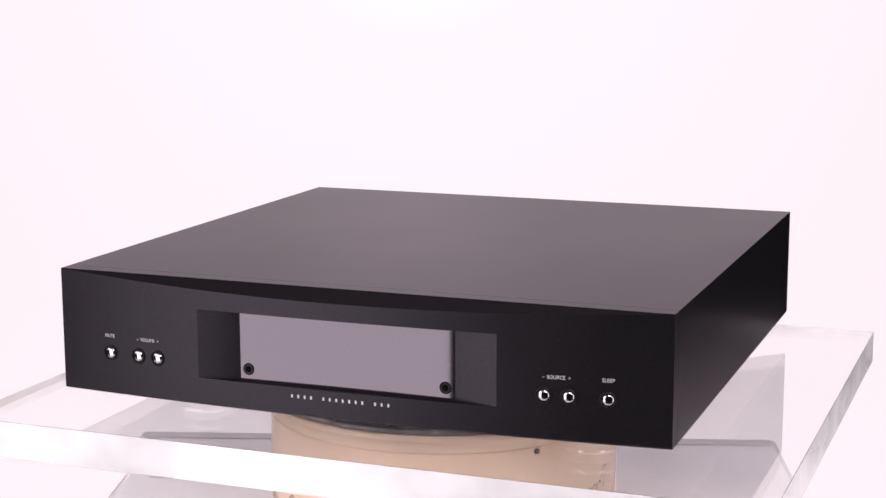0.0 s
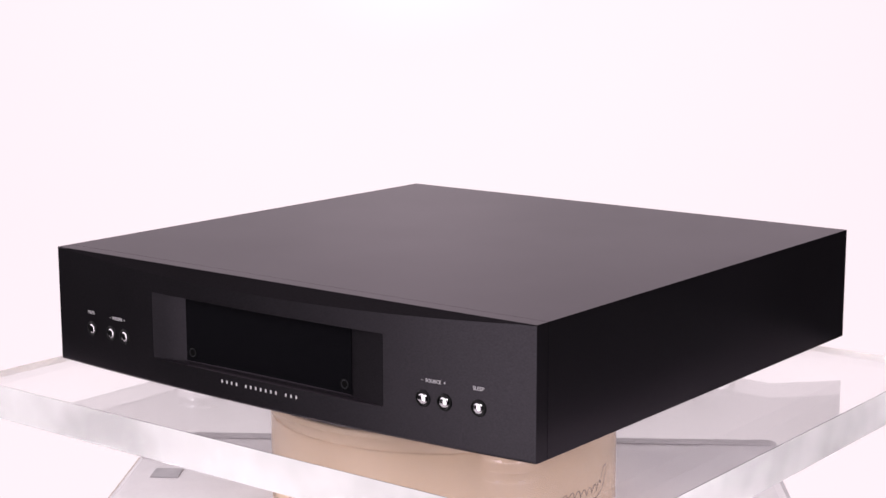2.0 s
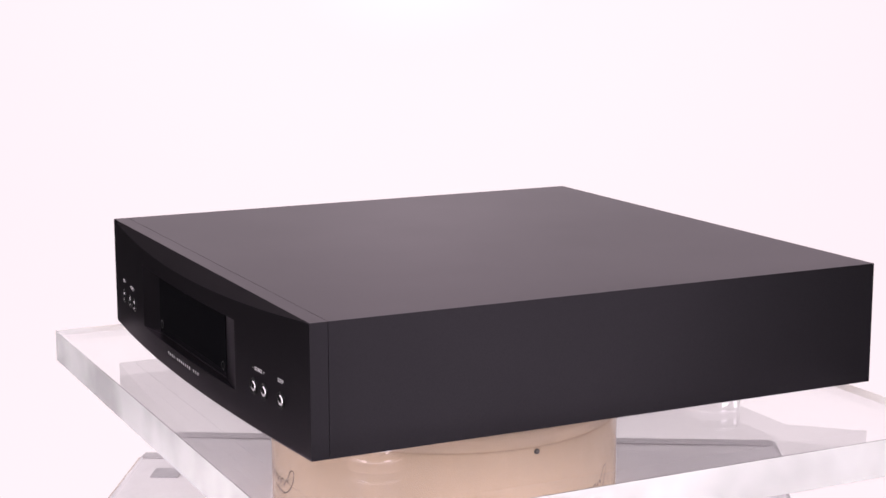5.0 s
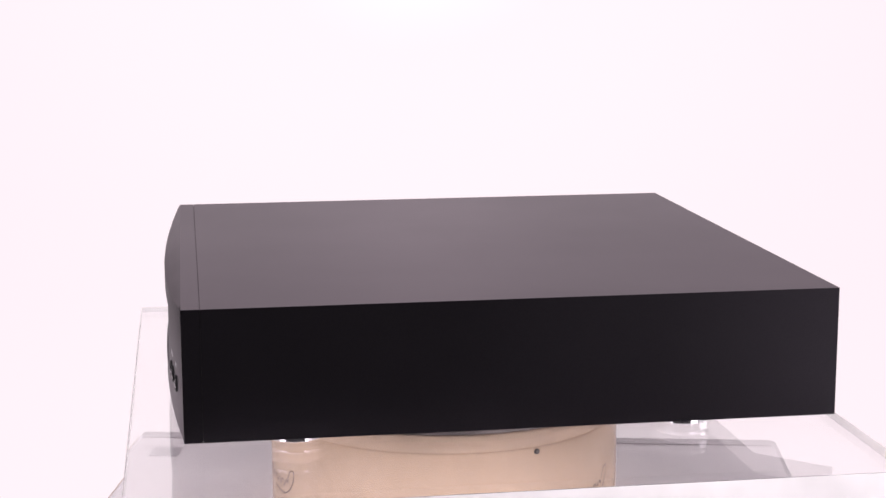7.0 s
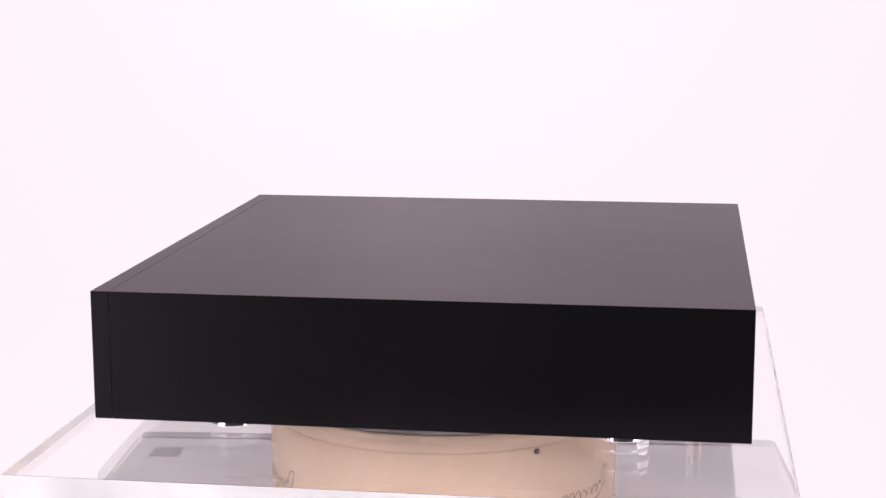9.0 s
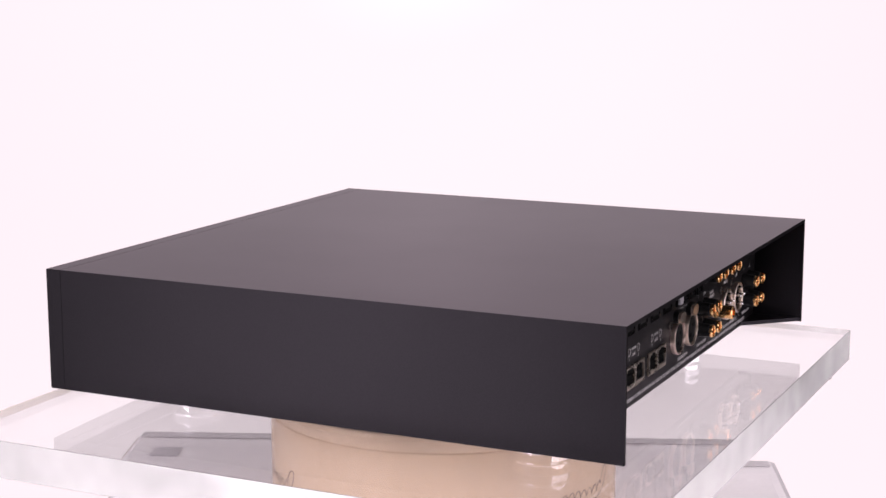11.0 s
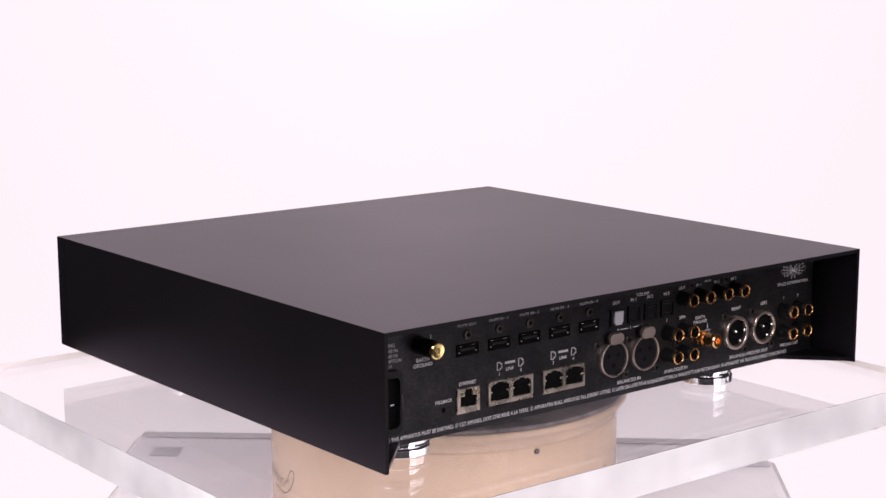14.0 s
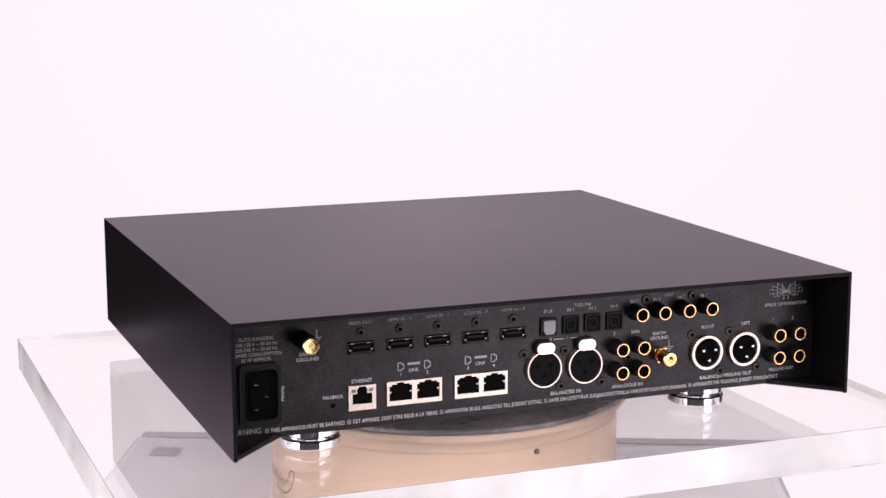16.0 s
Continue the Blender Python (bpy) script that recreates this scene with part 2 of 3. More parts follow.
def backdrop():
    """A white sweep, level on the table and rising behind it in a wide curve."""
    path = [(-0.42, 0.8), (0.35, 0.8), (0.6, 0.8)]
    path += [(0.85 + 0.45 * math.sin(a), 1.25 - 0.45 * math.cos(a)) for a in [math.pi / 2 * i / 16 for i in range(17)]]
    path += [(1.3, 2.5)]
    bm = bmesh.new()
    rows = []
    for side in (0.0, -0.004):
        for y, z in path:
            ny, nz = (0, 1)
            if z > 1.26:
                ny, nz = -1, 0
            elif y > 0.85:
                ny, nz = -(y - 0.85) / 0.45, (1.25 - z) / 0.45
            half = 0.26 * (max(y, 0.35) + 1.1) + 0.045
            rows.append([bm.verts.new((x, y + ny * side, z + nz * side)) for x in (-half, half)])
    n = len(path)
    for k in (0, n):
        for i in range(n - 1):
            bm.faces.new((rows[k + i][0], rows[k + i][1], rows[k + i + 1][1], rows[k + i + 1][0]))
    for e in (0, n - 1):
        bm.faces.new((rows[e][0], rows[e][1], rows[e + n][1], rows[e + n][0]))
    for s in (0, 1):
        for i in range(n - 1):
            bm.faces.new((rows[i][s], rows[i + 1][s], rows[n + i + 1][s], rows[n + i][s]))
    tagged(obj("backdrop", bm, GLOWING), "seamless glowing white photographic backdrop sweep", "backdrop", kind="structure")
    # unseen glowing wall, added to be mirrored in the player
    tagged(obj("added_glow_wall", box(-0.74, 0.74, 1.32, 1.325, 1.02, 2.5), GLOWING), "wide backlit white diffuser wall behind the sweep", "backdrop", kind="structure")
    tagged(obj("plinth", box(-0.53, 0.53, -0.40, 0.84, 0, 0.795, 0.004), PLINTH), "plain white plinth under the backdrop sweep", "plinth", kind="structure")


shell()
backdrop()


# ---------------------------------------------------------------- turntable
TURNTABLE = tagged(new("turntable"), "tan drum turntable on a pale grey square base", "turntable")
TURNTABLE.matrix_world = pose(0, 0, 0.8)


def base_plate():
    turn = pose(0.004, -0.06, 0, 0, 0, -3)
    plate = part("base_plate", slab_at(turn, -0.260, 0.243, -0.225, 0.236, 0.0, 0.030, 0.005), BASE, TURNTABLE, "pale grey glossy square base plate")
    part("edge_strip", slab_at(turn, -0.256, 0.236, 0.216, 0.230, 0.0302, 0.0308, 0.0002), BASE_EDGE, plate, "darker grey strip along the back edge")
    part("inset_panel", slab_at(turn, -0.252, 0.232, -0.215, 0.198, 0.0302, 0.0307, 0.0002), BASE_PANEL, plate, "grey inset panel")
    part("edge_band", slab_at(turn, -0.2616, -0.2602, -0.220, 0.231, 0.0225, 0.0262, 0.0003), BASE_BAND, plate, "thin brown band along the side edge")
    part("label_plate", slab_at(turn, -0.2380, -0.2165, 0.166, 0.188, 0.0308, 0.0316, 0.0003), BASE_PATCH, plate, "small dark grey rectangular plate")


def script_mark(a0, z0, parent):
    """A handwritten mark on the drum, as one thin raised stroke."""
    r = 0.1172
    run = []
    for i in range(200):
        u = i / 199
        if u < 0.86:
            dz = 0.0062 * abs(math.sin(u * 25)) ** 0.6 * (0.9 + 0.1 * math.sin(u * 9))
            s = 0.050 * u + 0.25 * dz
        else:
            k = (u - 0.86) / 0.14
            dz = 0.0030 + 0.0115 * math.sin(k * math.pi)
            s = 0.043 + 0.005 * k - 0.0020 * math.sin(k * 2 * math.pi) + 0.35 * dz
        run.append((s, dz))
    for i in range(30):
        u = i / 29
        run.append((0.0495 - 0.030 * u, 0.0030 - 0.0075 * math.sin(min(1, u * 2.2) * math.pi / 2) + 0.002 * u))
    bm = bmesh.new()
    prev = None
    for i, (s, dz) in enumerate(run):
        a = a0 + s / r
        n0, n1 = run[max(i - 1, 0)], run[min(i + 1, len(run) - 1)]
        t = Vector((n1[0] - n0[0], n1[1] - n0[1]))
        t = t.normalized() if t.length > 1e-9 else Vector((1, 0))
        w = 0.00038
        pair = []
        for k in (-1, 1):
            aa = a - k * t.y * w / r
            zz = z0 + dz + k * t.x * w
            pair.append(bm.verts.new((DRUM_X + r * math.sin(aa), -r * math.cos(aa), zz)))
        if prev:
            bm.faces.new((prev[0], prev[1], pair[1], pair[0]))
        prev = pair
    part("script_mark", bm, INK, parent, "dark brown handwritten style mark")


DRUM_X = -0.0014


def drum():
    root = TURNTABLE
    lift = pose(DRUM_X, 0, 0.03)
    top = Z0 + SLAB_TOP - 0.0228 - 0.83 - 0.0035      # underside of the platter
    body = part("drum", lathe([(0, 0.0008), (0.1145, 0.0008), (0.1170, 0.002), (0.1170, top - 0.0135), (0.1165, top - 0.0128), (0, top - 0.0128)], lift, n=96), DRUM, root, "tan cylindrical drum")
    part("rim", lathe([(0, top - 0.0125), (0.1172, top - 0.0125), (0.1176, top - 0.0105), (0.1190, top - 0.0078), (0.1214, top - 0.0052), (0.1231, top - 0.0042), (0.1236, top - 0.0036), (0.1236, top - 0.0010), (0.1229, top), (0, top)], lift, n=96), FLANGE, root, "pale tan flared rim")
    bolt = lathe([(0, 0.0012), (0.0016, 0.0012), (0.0019, 0.0006), (0.0019, 0)], pose(0, 0, 0, 90, 0, 0), 14)
    a = 0.515
    bolt.transform(pose(DRUM_X + 0.1170 * math.sin(a), -0.1170 * math.cos(a), top - 0.0157 + 0.03, 0, 0, math.degrees(a)))
    part("set_screw", bolt, SPECK, body, "small dark set screw")
    for a0 in (-1.42, 0.675, 2.85):
        script_mark(a0, top - 0.0245, body)


def platter():
    t = SLAB_TOP - 0.0228
    return part("platter", lathe([(0, t - 0.0034), (0.1210, t - 0.0034), (0.1225, t - 0.0028), (0.1225, t - 0.0008), (0.1220, t - 0.0002), (0, t - 0.0002)], n=96), PLATTER, TURNTABLE, "worn dark grey metal platter disc")


def acrylic_sheet():
    root = tagged(new("acrylic_sheet"), "thick clear acrylic sheet with bright satin edges", "acrylic sheet")
    bm = box(0.0084 - 0.2492, 0.0084 + 0.2492, 0.0064 - 0.2146, 0.0064 + 0.2146, SLAB_TOP - 0.0228, SLAB_TOP, 0.0002, 1)
    bm.normal_update()
    for f in bm.faces:
        f.material_index = 1 if abs(f.normal.z) < 0.5 else 0
    sheet = part("sheet", bm, [ACRYLIC, ACRYLIC_EDGE], root)
    sheet.visible_shadow = False
    rnd = random.Random(4)
    chips = [(-0.0232, 0.2204, SLAB_TOP + 0.0001, 0.0008), (-0.1740, 0.2213, SLAB_TOP - 0.0222, 0.0006), (-0.1765, 0.2213, SLAB_TOP - 0.0224, 0.0008), (-0.1790, 0.2213, SLAB_TOP - 0.0221, 0.0005)]
    chips += [(rnd.uniform(-0.22, 0.23), rnd.uniform(-0.19, 0.20), SLAB_TOP + 0.0002, rnd.uniform(0.00015, 0.0004)) for _ in range(26)]
    for x, y, z, r in chips:
        bm = bmesh.new()
        bmesh.ops.create_icosphere(bm, subdivisions=1, radius=r)
        for v in bm.verts:
            v.co = Vector((x + v.co.x * rnd.uniform(0.8, 1.6), y + v.co.y, z + v.co.z * 0.5))
        part("speck", bm, SPECK, sheet, "tiny dark speck")
    return root


base_plate()
drum()
PLATTER_OB = platter()
SHEET_OB = acrylic_sheet()

# ---------------------------------------------------------------- the player
PLAYER = tagged(new("network_player"), "black anodised aluminium hi-fi network player with bowed front", "hi-fi player")
HERE = Matrix.Translation((OFF[0], OFF[1], 0))
BACK = 0.150                       # rear plate
YF = -D / 2                        # straight top edge of the front
YS = -D / 2 + 0.0105               # seam between front plate and case


def bulge(x):
    return max(0.0, 1 - (x / (W / 2)) ** 2)


def face_y(x):
    return YF - 0.0100 * bulge(x)


def case():
    t, top = 0.0021, 0.0025
    w = W / 2
    outline = [(-w, 0), (-w, H), (w, H), (w, 0), (w - t, 0), (w - t, H - top), (-w + t, H - top), (-w + t, 0)]
    bm = bmesh.new()
    loops = []
    for y in (YS + 0.0001, D / 2):
        loops.append([bm.verts.new((x, y, z)) for x, z in outline])
    n = len(outline)
    for i in range(n):
        j = (i + 1) % n
        bm.faces.new((loops[0][i], loops[0][j], loops[1][j], loops[1][i]))
    for lp in loops:
        for q in ((0, 1, 6, 7), (1, 2, 5, 6), (2, 3, 4, 5)):
            bm.faces.new([lp[k] for k in q])
    sharp = [e for e in bm.edges if len(e.link_faces) == 2 and e.calc_face_angle(0) > 0.5]
    bmesh.ops.bevel(bm, geom=sharp, offset=0.0009, segments=3, affect="EDGES", profile=0.5)
    bmesh.ops.recalc_face_normals(bm, faces=bm.faces[:])
    for f in bm.faces:
        f.material_index = 1 if f.normal.y > 0.9 and f.calc_center_median().y > D / 2 - 0.001 else 0
    part("case", bm, [ANODISED, CASE_END_SHADED], PLAYER)
    part("bottom_plate", box(-w + t + 0.0002, w - t - 0.0002, YS + 0.001, BACK - 0.0008, 0.0004, 0.0030), ANODISED, PLAYER)
    part("seam", box(-w + 0.0012, w - 0.0012, YS - 0.0006, YS + 0.0008, 0.0009, H - 0.0009), SEAM, PLAYER)
    for s in (-1, 1):
        bm = bmesh.new()
        tri = [(s * (w - t - 0.0002), D / 2 - 0.001), (s * (w - t - 0.0002), BACK + 0.0003), (s * (w - 0.036), BACK + 0.0003)]
        a = [bm.verts.new((x, y, 0.0004)) for x, y in tri]
        b = [bm.verts.new((x, y, 0.0030)) for x, y in tri]
        bm.faces.new(a)
        bm.faces.new(b)
        for i in range(3):
            bm.faces.new((a[i], a[(i + 1) % 3], b[(i + 1) % 3], b[i]))
        part("corner_gusset", bm, ANODISED, PLAYER)


RX, DX = 0.093, 0.067              # display recess and glass half widths
RZ0, RZ1 = 0.0165, 0.0578
DY = YF - 0.0040                   # display plane


def front_plate():
    xs = sorted(set([round(-W / 2 + W * i / 40, 5) for i in range(41)] + [-RX, RX, -DX, DX]))
    bm = bmesh.new()
    cols = []
    for x in xs:
        k = bulge(x)
        zt = H - 0.0068 * k
        y = face_y(x)
        rows = [(YS - 0.0002, 0.0), (y + 0.0010 * k + 0.0003, 0.0), (y, 0.0012), (y, RZ0), (y, RZ1), (y, min(zt, H - 0.0007)), (YF + 0.0002, H), (YS - 0.0002, H)]
        cols.append([bm.verts.new((x, a, b)) for a, b in rows])
    for i in range(len(xs) - 1):
        inside = -RX - 1e-6 <= xs[i] and xs[i + 1] <= RX + 1e-6
        for j in range(7):
            if inside and j == 3:
                continue
            bm.faces.new((cols[i][j], cols[i + 1][j], cols[i + 1][j + 1], cols[i][j + 1]))
        bm.faces.new((cols[i][7], cols[i + 1][7], cols[i + 1][0], cols[i][0]))
    bm.faces.new(cols[0])
    bm.faces.new(cols[-1][::-1])

    def floor_y(x):
        a = abs(x)
        return DY + 0.0004 if a <= DX else DY + (face_y(RX) - DY) * (a - DX) / (RX - DX)
    inner = [i for i, x in enumerate(xs) if -RX - 1e-6 <= x <= RX + 1e-6]
    low = {i: cols[i][3] if i in (inner[0], inner[-1]) else bm.verts.new((xs[i], floor_y(xs[i]), RZ0)) for i in inner}
    high = {i: cols[i][4] if i in (inner[0], inner[-1]) else bm.verts.new((xs[i], floor_y(xs[i]), RZ1)) for i in inner}
    for i, j in zip(inner, inner[1:]):
        bm.faces.new((low[i], low[j], high[j], high[i]))
        for lip, deep in ((3, low), (4, high)):
            loop = []
            for v in (cols[i][lip], cols[j][lip], deep[j], deep[i]):
                if v not in loop:
                    loop.append(v)
            bm.faces.new(loop)
    for f in bm.faces:
        f.smooth = True
    bm.normal_update()
    for f in bm.faces:
        f.material_index = 1 if abs(f.normal.x) > 0.95 or abs(f.normal.z) > 0.99 and f.calc_center_median().z > H / 2 + 0.03 else 0
    plate = obj("front_plate", bm, [BRUSHED, ANODISED], PLAYER, "bowed brushed black aluminium front plate", crease=5)
    screen = part("display", box(-DX + 0.0003, DX - 0.0003, DY - 0.0002, DY + 0.0002, RZ0 + 0.0012, RZ1 - 0.0006), DISPLAY, PLAYER, "glossy smoked glass display window")
    for x in (-0.0615, 0.0617):
        ring = lathe([(0.0020, 0.0), (0.0022, 0.0003), (0.0027, 0.0003), (0.0029, 0.0)], pose(x, DY - 0.00025, 0.0236, 90, 0, 0), 28)
        part("sensor_ring", ring, SENSOR, screen, "small round black sensor ring")
        part("sensor_gasket", lathe([(0.0029, 0.0), (0.0030, 0.0002), (0.0035, 0.0002), (0.0036, 0.0)], pose(x, DY - 0.00025, 0.0236, 90, 0, 0), 28), CAVITY, screen)
        part("sensor", lathe([(0, 0.0001), (0.0020, 0.0001), (0.0020, 0)], pose(x, DY - 0.0003, 0.0236, 90, 0, 0), 24), CAVITY, screen)
    # push buttons, each a domed chrome cap in a dark collar
    for x in (-0.1552, -0.1350, -0.1213, 0.1198, 0.1338, 0.1555):
        tilt = math.degrees(math.atan(2 * 0.0100 * x / (W / 2) ** 2))
        seat = pose(x, face_y(x), 0.0253, 90, 0, tilt)
        collar = part("button_collar", lathe([(0.0, 0.0001), (0.0036, 0.0001), (0.0038, 0.0007), (0.0041, 0.0009), (0.0047, 0.0006), (0.0049, 0.0)], seat, 32), PLASTIC, PLAYER, "round black button collar")
        part("button_cap", lathe([(0.0031, 0.0002), (0.0031, 0.0005), (0.0028, 0.00080), (0.0022, 0.00100), (0.0015, 0.00113), (0.0008, 0.00121), (0, 0.00123)], seat, 32), BLACK_CHROME, collar, "domed chrome push button")
    f = lambda x, z: pose(x, face_y(x) - 0.0001, z, 90, 0, math.degrees(math.atan(2 * 0.0100 * x / (W / 2) ** 2)))
    words("MUTE", 0.0030, f(-0.1555, 0.0358), PRINT, plate, stretch=0.90)
    words("–  VOLUME  +", 0.0030, f(-0.1282, 0.0355), PRINT, plate, stretch=0.86)
    words("–  SOURCE  +", 0.0030, f(0.1268, 0.0358), PRINT, plate, stretch=0.90)
    words("SLEEP", 0.0030, f(0.1555, 0.0360), PRINT, plate, stretch=0.96)
    # the maker's line, as plain bars
    x = -0.0310
    for count in (4, 7, 3):
        for _ in range(count):
            part("maker_bar", box(x - 0.00055, x + 0.00055, face_y(x) - 0.00015, face_y(x) + 0.0004, 0.0107, 0.0126), PRINT, plate, "small white printed bar")
            x += 0.00405
        x += 0.0038


case()
front_plate()


def rear(x, z, out=0.0):
    """A pose on the rear plate: z of the pose points out of it, y up."""
    return pose(x, BACK + 0.0012 + out, z, 90, 0, 180)


def rear_plate():
    w = W / 2 - 0.0030
    plate = part("rear_plate", box(-w, w, BACK - 0.0005, BACK + 0.0012, 0.0006, H - 0.0028), REAR, PLAYER, "dark brushed rear connector plate")
    return plate


REAR_PLATE = rear_plate()


def rj45(x, z, w, h, jacks, lamps, parent):
    m = rear(x, z)
    pitch = w / jacks
    holes = []
    for k in range(jacks):
        cx = -w / 2 + pitch * (k + 0.5)
        s, low, shoulder, notch, top = (0.0058, 0.0036, 0.0046, 0.0030, 0.0006) if lamps else (0.0068, 0.0026, 0.0026, 0.0054, 0.0007)
        holes.append([(cx - s, -h / 2 + low), (cx + s, -h / 2 + low), (cx + s, h / 2 - shoulder), (cx + notch, h / 2 - shoulder),
                      (cx + notch, h / 2 - 0.0016), (cx + 0.0022, h / 2 - 0.0016), (cx + 0.0022, h / 2 - top), (cx - 0.0022, h / 2 - top),
                      (cx - 0.0022, h / 2 - 0.0016), (cx - notch, h / 2 - 0.0016), (cx - notch, h / 2 - shoulder), (cx - s, h / 2 - shoulder)])
    bm = prism([(-w / 2, -h / 2), (w / 2, -h / 2), (w / 2, h / 2), (-w / 2, h / 2)], 0, -0.0013, holes)
    bm.transform(m @ Matrix.Rotation(radians(-90), 4, "X"))
    plug = part("network_socket", bm, TINPLATE, parent, "nickel plated network socket frame" if jacks == 1 else "twin nickel plated network socket frame")
    for k in range(jacks):
        cx = -w / 2 + pitch * (k + 0.5)
        part("socket_cavity", slab_at(m, cx - 0.0066, cx + 0.0066, -h / 2 + 0.0026, h / 2 - 0.0005, 0.00005, 0.0002), CAVITY, plug)
        part("contact_block", slab_at(m, cx - 0.0044, cx + 0.0044, -h / 2 + 0.0060, h / 2 - 0.0050, 0.0002, 0.0007, 0.0001), CAVITY, plug)
        if not lamps:
            for side in (-1, 1):
                part("shield_tab", slab_at(m, cx + side * 0.0062 - 0.0008, cx + side * 0.0062 + 0.0008, 0.0002, 0.0012, 0.0003, 0.0010, 0.0002), TINPLATE, plug, "bright spring tab")
        if lamps:
            part("lamp", slab_at(m, cx - 0.0062, cx - 0.0038, h / 2 - 0.0038, h / 2 - 0.0020, 0.0011, 0.0015), LED_GREEN, plug, "small green lamp lens")
            part("lamp", slab_at(m, cx + 0.0038, cx + 0.0062, h / 2 - 0.0038, h / 2 - 0.0020, 0.0011, 0.0015), LED_AMBER, plug, "small amber lamp lens")


def hdmi(x, z, parent):
    m = rear(x, z)
    o = [(-0.0078, 0.0029), (0.0078, 0.0029), (0.0078, -0.0006), (0.0058, -0.0029), (-0.0058, -0.0029), (-0.0078, -0.0006)]
    i = [(px * 0.955, pz * 0.87) for px, pz in o]
    bm = prism(o, 0, -0.0008, [i])
    bm.transform(m @ Matrix.Rotation(radians(-90), 4, "X"))
    shell_ob = part("video_socket", bm, SOCKET_RIM, parent, "dark rimmed black video socket")
    part("socket_cavity", slab_at(m, -0.0082, 0.0082, -0.0035, 0.0035, 0.00005, 0.0003), CAVITY, shell_ob)
    for px, py, half, tall in ((-0.0050, 0.0024, 0.0011, 0.00025), (0.0042, 0.0024, 0.0012, 0.00025), (-0.0062, -0.0013, 0.0006, 0.0003), (0.0062, -0.0013, 0.0006, 0.0003)):
        part("spring_contact", slab_at(m, px - half, px + half, py - tall, py + tall, 0.00025, 0.0006, 0.0002), GUNMETAL, shell_ob, "bright spring contact")
    part("tongue", slab_at(m, -0.0052, 0.0052, -0.0004, 0.0010, 0.0003, 0.0007, 0.0002), PLASTIC, shell_ob)


def screw(x, z, parent):
    m = rear(x, z)
    s = part("screw", lathe([(0.0011, 0.0006), (0.0013, 0.0011), (0.0024, 0.0010), (0.0028, 0.0006), (0.0029, 0.0)], m, 24), SCREW, parent, "black socket head screw")
    part("hex_recess", lathe([(0, 0.0003), (0.0012, 0.0003), (0.0012, 0)], m, 6), CAVITY, s)


def rca(x, z, parent):
    m = rear(x, z)
    collar = part("phono_socket", lathe([(0.0, 0.0), (0.0050, 0.0), (0.0050, 0.0012), (0.0045, 0.0022), (0.0043, 0.0084), (0.0040, 0.0088), (0.0033, 0.0088), (0.0033, 0.0070), (0, 0.0070)], m, 28), PLASTIC, parent, "gold plated phono socket in black collar")
    part("gold_barrel", lathe([(0.0032, 0.0086), (0.0039, 0.0086), (0.00415, 0.0090), (0.00415, 0.0102), (0.0041, 0.0107), (0.00395, 0.0110), (0.0035, 0.0110), (0.0033, 0.0108), (0.0032, 0.0104), (0.0032, 0.0086)], m, 28), GOLD, collar, "gold plated barrel")
    part("bore", lathe([(0, 0.0074), (0.0032, 0.0074), (0.0032, 0.0062)], m, 24), CAVITY, collar)


def xlr(x, z, female, parent):
    m = rear(x, z)
    r = 0.0111 if female else 0.0108
    t = 0.0011 if female else 0.0021
    ring = part("balanced_socket", lathe([(r - t, 0.0), (r - t, 0.0026), (r - t * 0.94, 0.0029), (r - t * 0.82, 0.0031), (r - t * 0.80, 0.0031), (r - t * 0.20, 0.0031), (r - t * 0.18, 0.0031), (r - t * 0.06, 0.0029), (r, 0.0026), (r, 0.0)], m, 48), NICKEL, parent,
                "round three hole balanced socket with nickel ring" if female else "round three pin balanced socket with wide nickel ring")
    part("insert", lathe([(0, 0.0016 if female else 0.0004), (r - t - 0.0002, 0.0016 if female else 0.0004), (r - t - 0.0002, 0)], m, 40), SOCKET_FACE if female else CAVITY, ring)
    for a in (150, 30, 270):
        px, py = 0.0048 * math.cos(radians(a)), 0.0042 * math.sin(radians(a))
        if female:
            part("pin_hole", lathe([(0, 0.0018), (0.0013, 0.0018), (0.0013, 0.0012)], m @ pose(px, py, 0), 16), CAVITY, ring)
        else:
            part("pin", lathe([(0, 0.0062), (0.0006, 0.0060), (0.0010, 0.0054), (0.0010, 0.0004)], m @ pose(px, py, 0), 16), CHROME, ring, "bright contact pin")
    if female:
        tab = prism(rounded(0, 0.0128, 0.0112, 0.0066, 0.0031), 0, -0.0048)
        tab.transform(m @ Matrix.Rotation(radians(-90), 4, "X"))
        part("latch", tab, NICKEL, ring, "satin nickel release latch")
        case_bm = prism(rounded(0, 0.0128, 0.0128, 0.0084, 0.0039), 0, -0.0030)
        case_bm.transform(m @ Matrix.Rotation(radians(-90), 4, "X"))
        part("latch_housing", case_bm, PLASTIC, ring)
    else:
        part("key", slab_at(m, 0.0052, 0.0078, 0.0058, 0.0078, 0.0004, 0.0030, 0.0003), PLASTIC, ring)


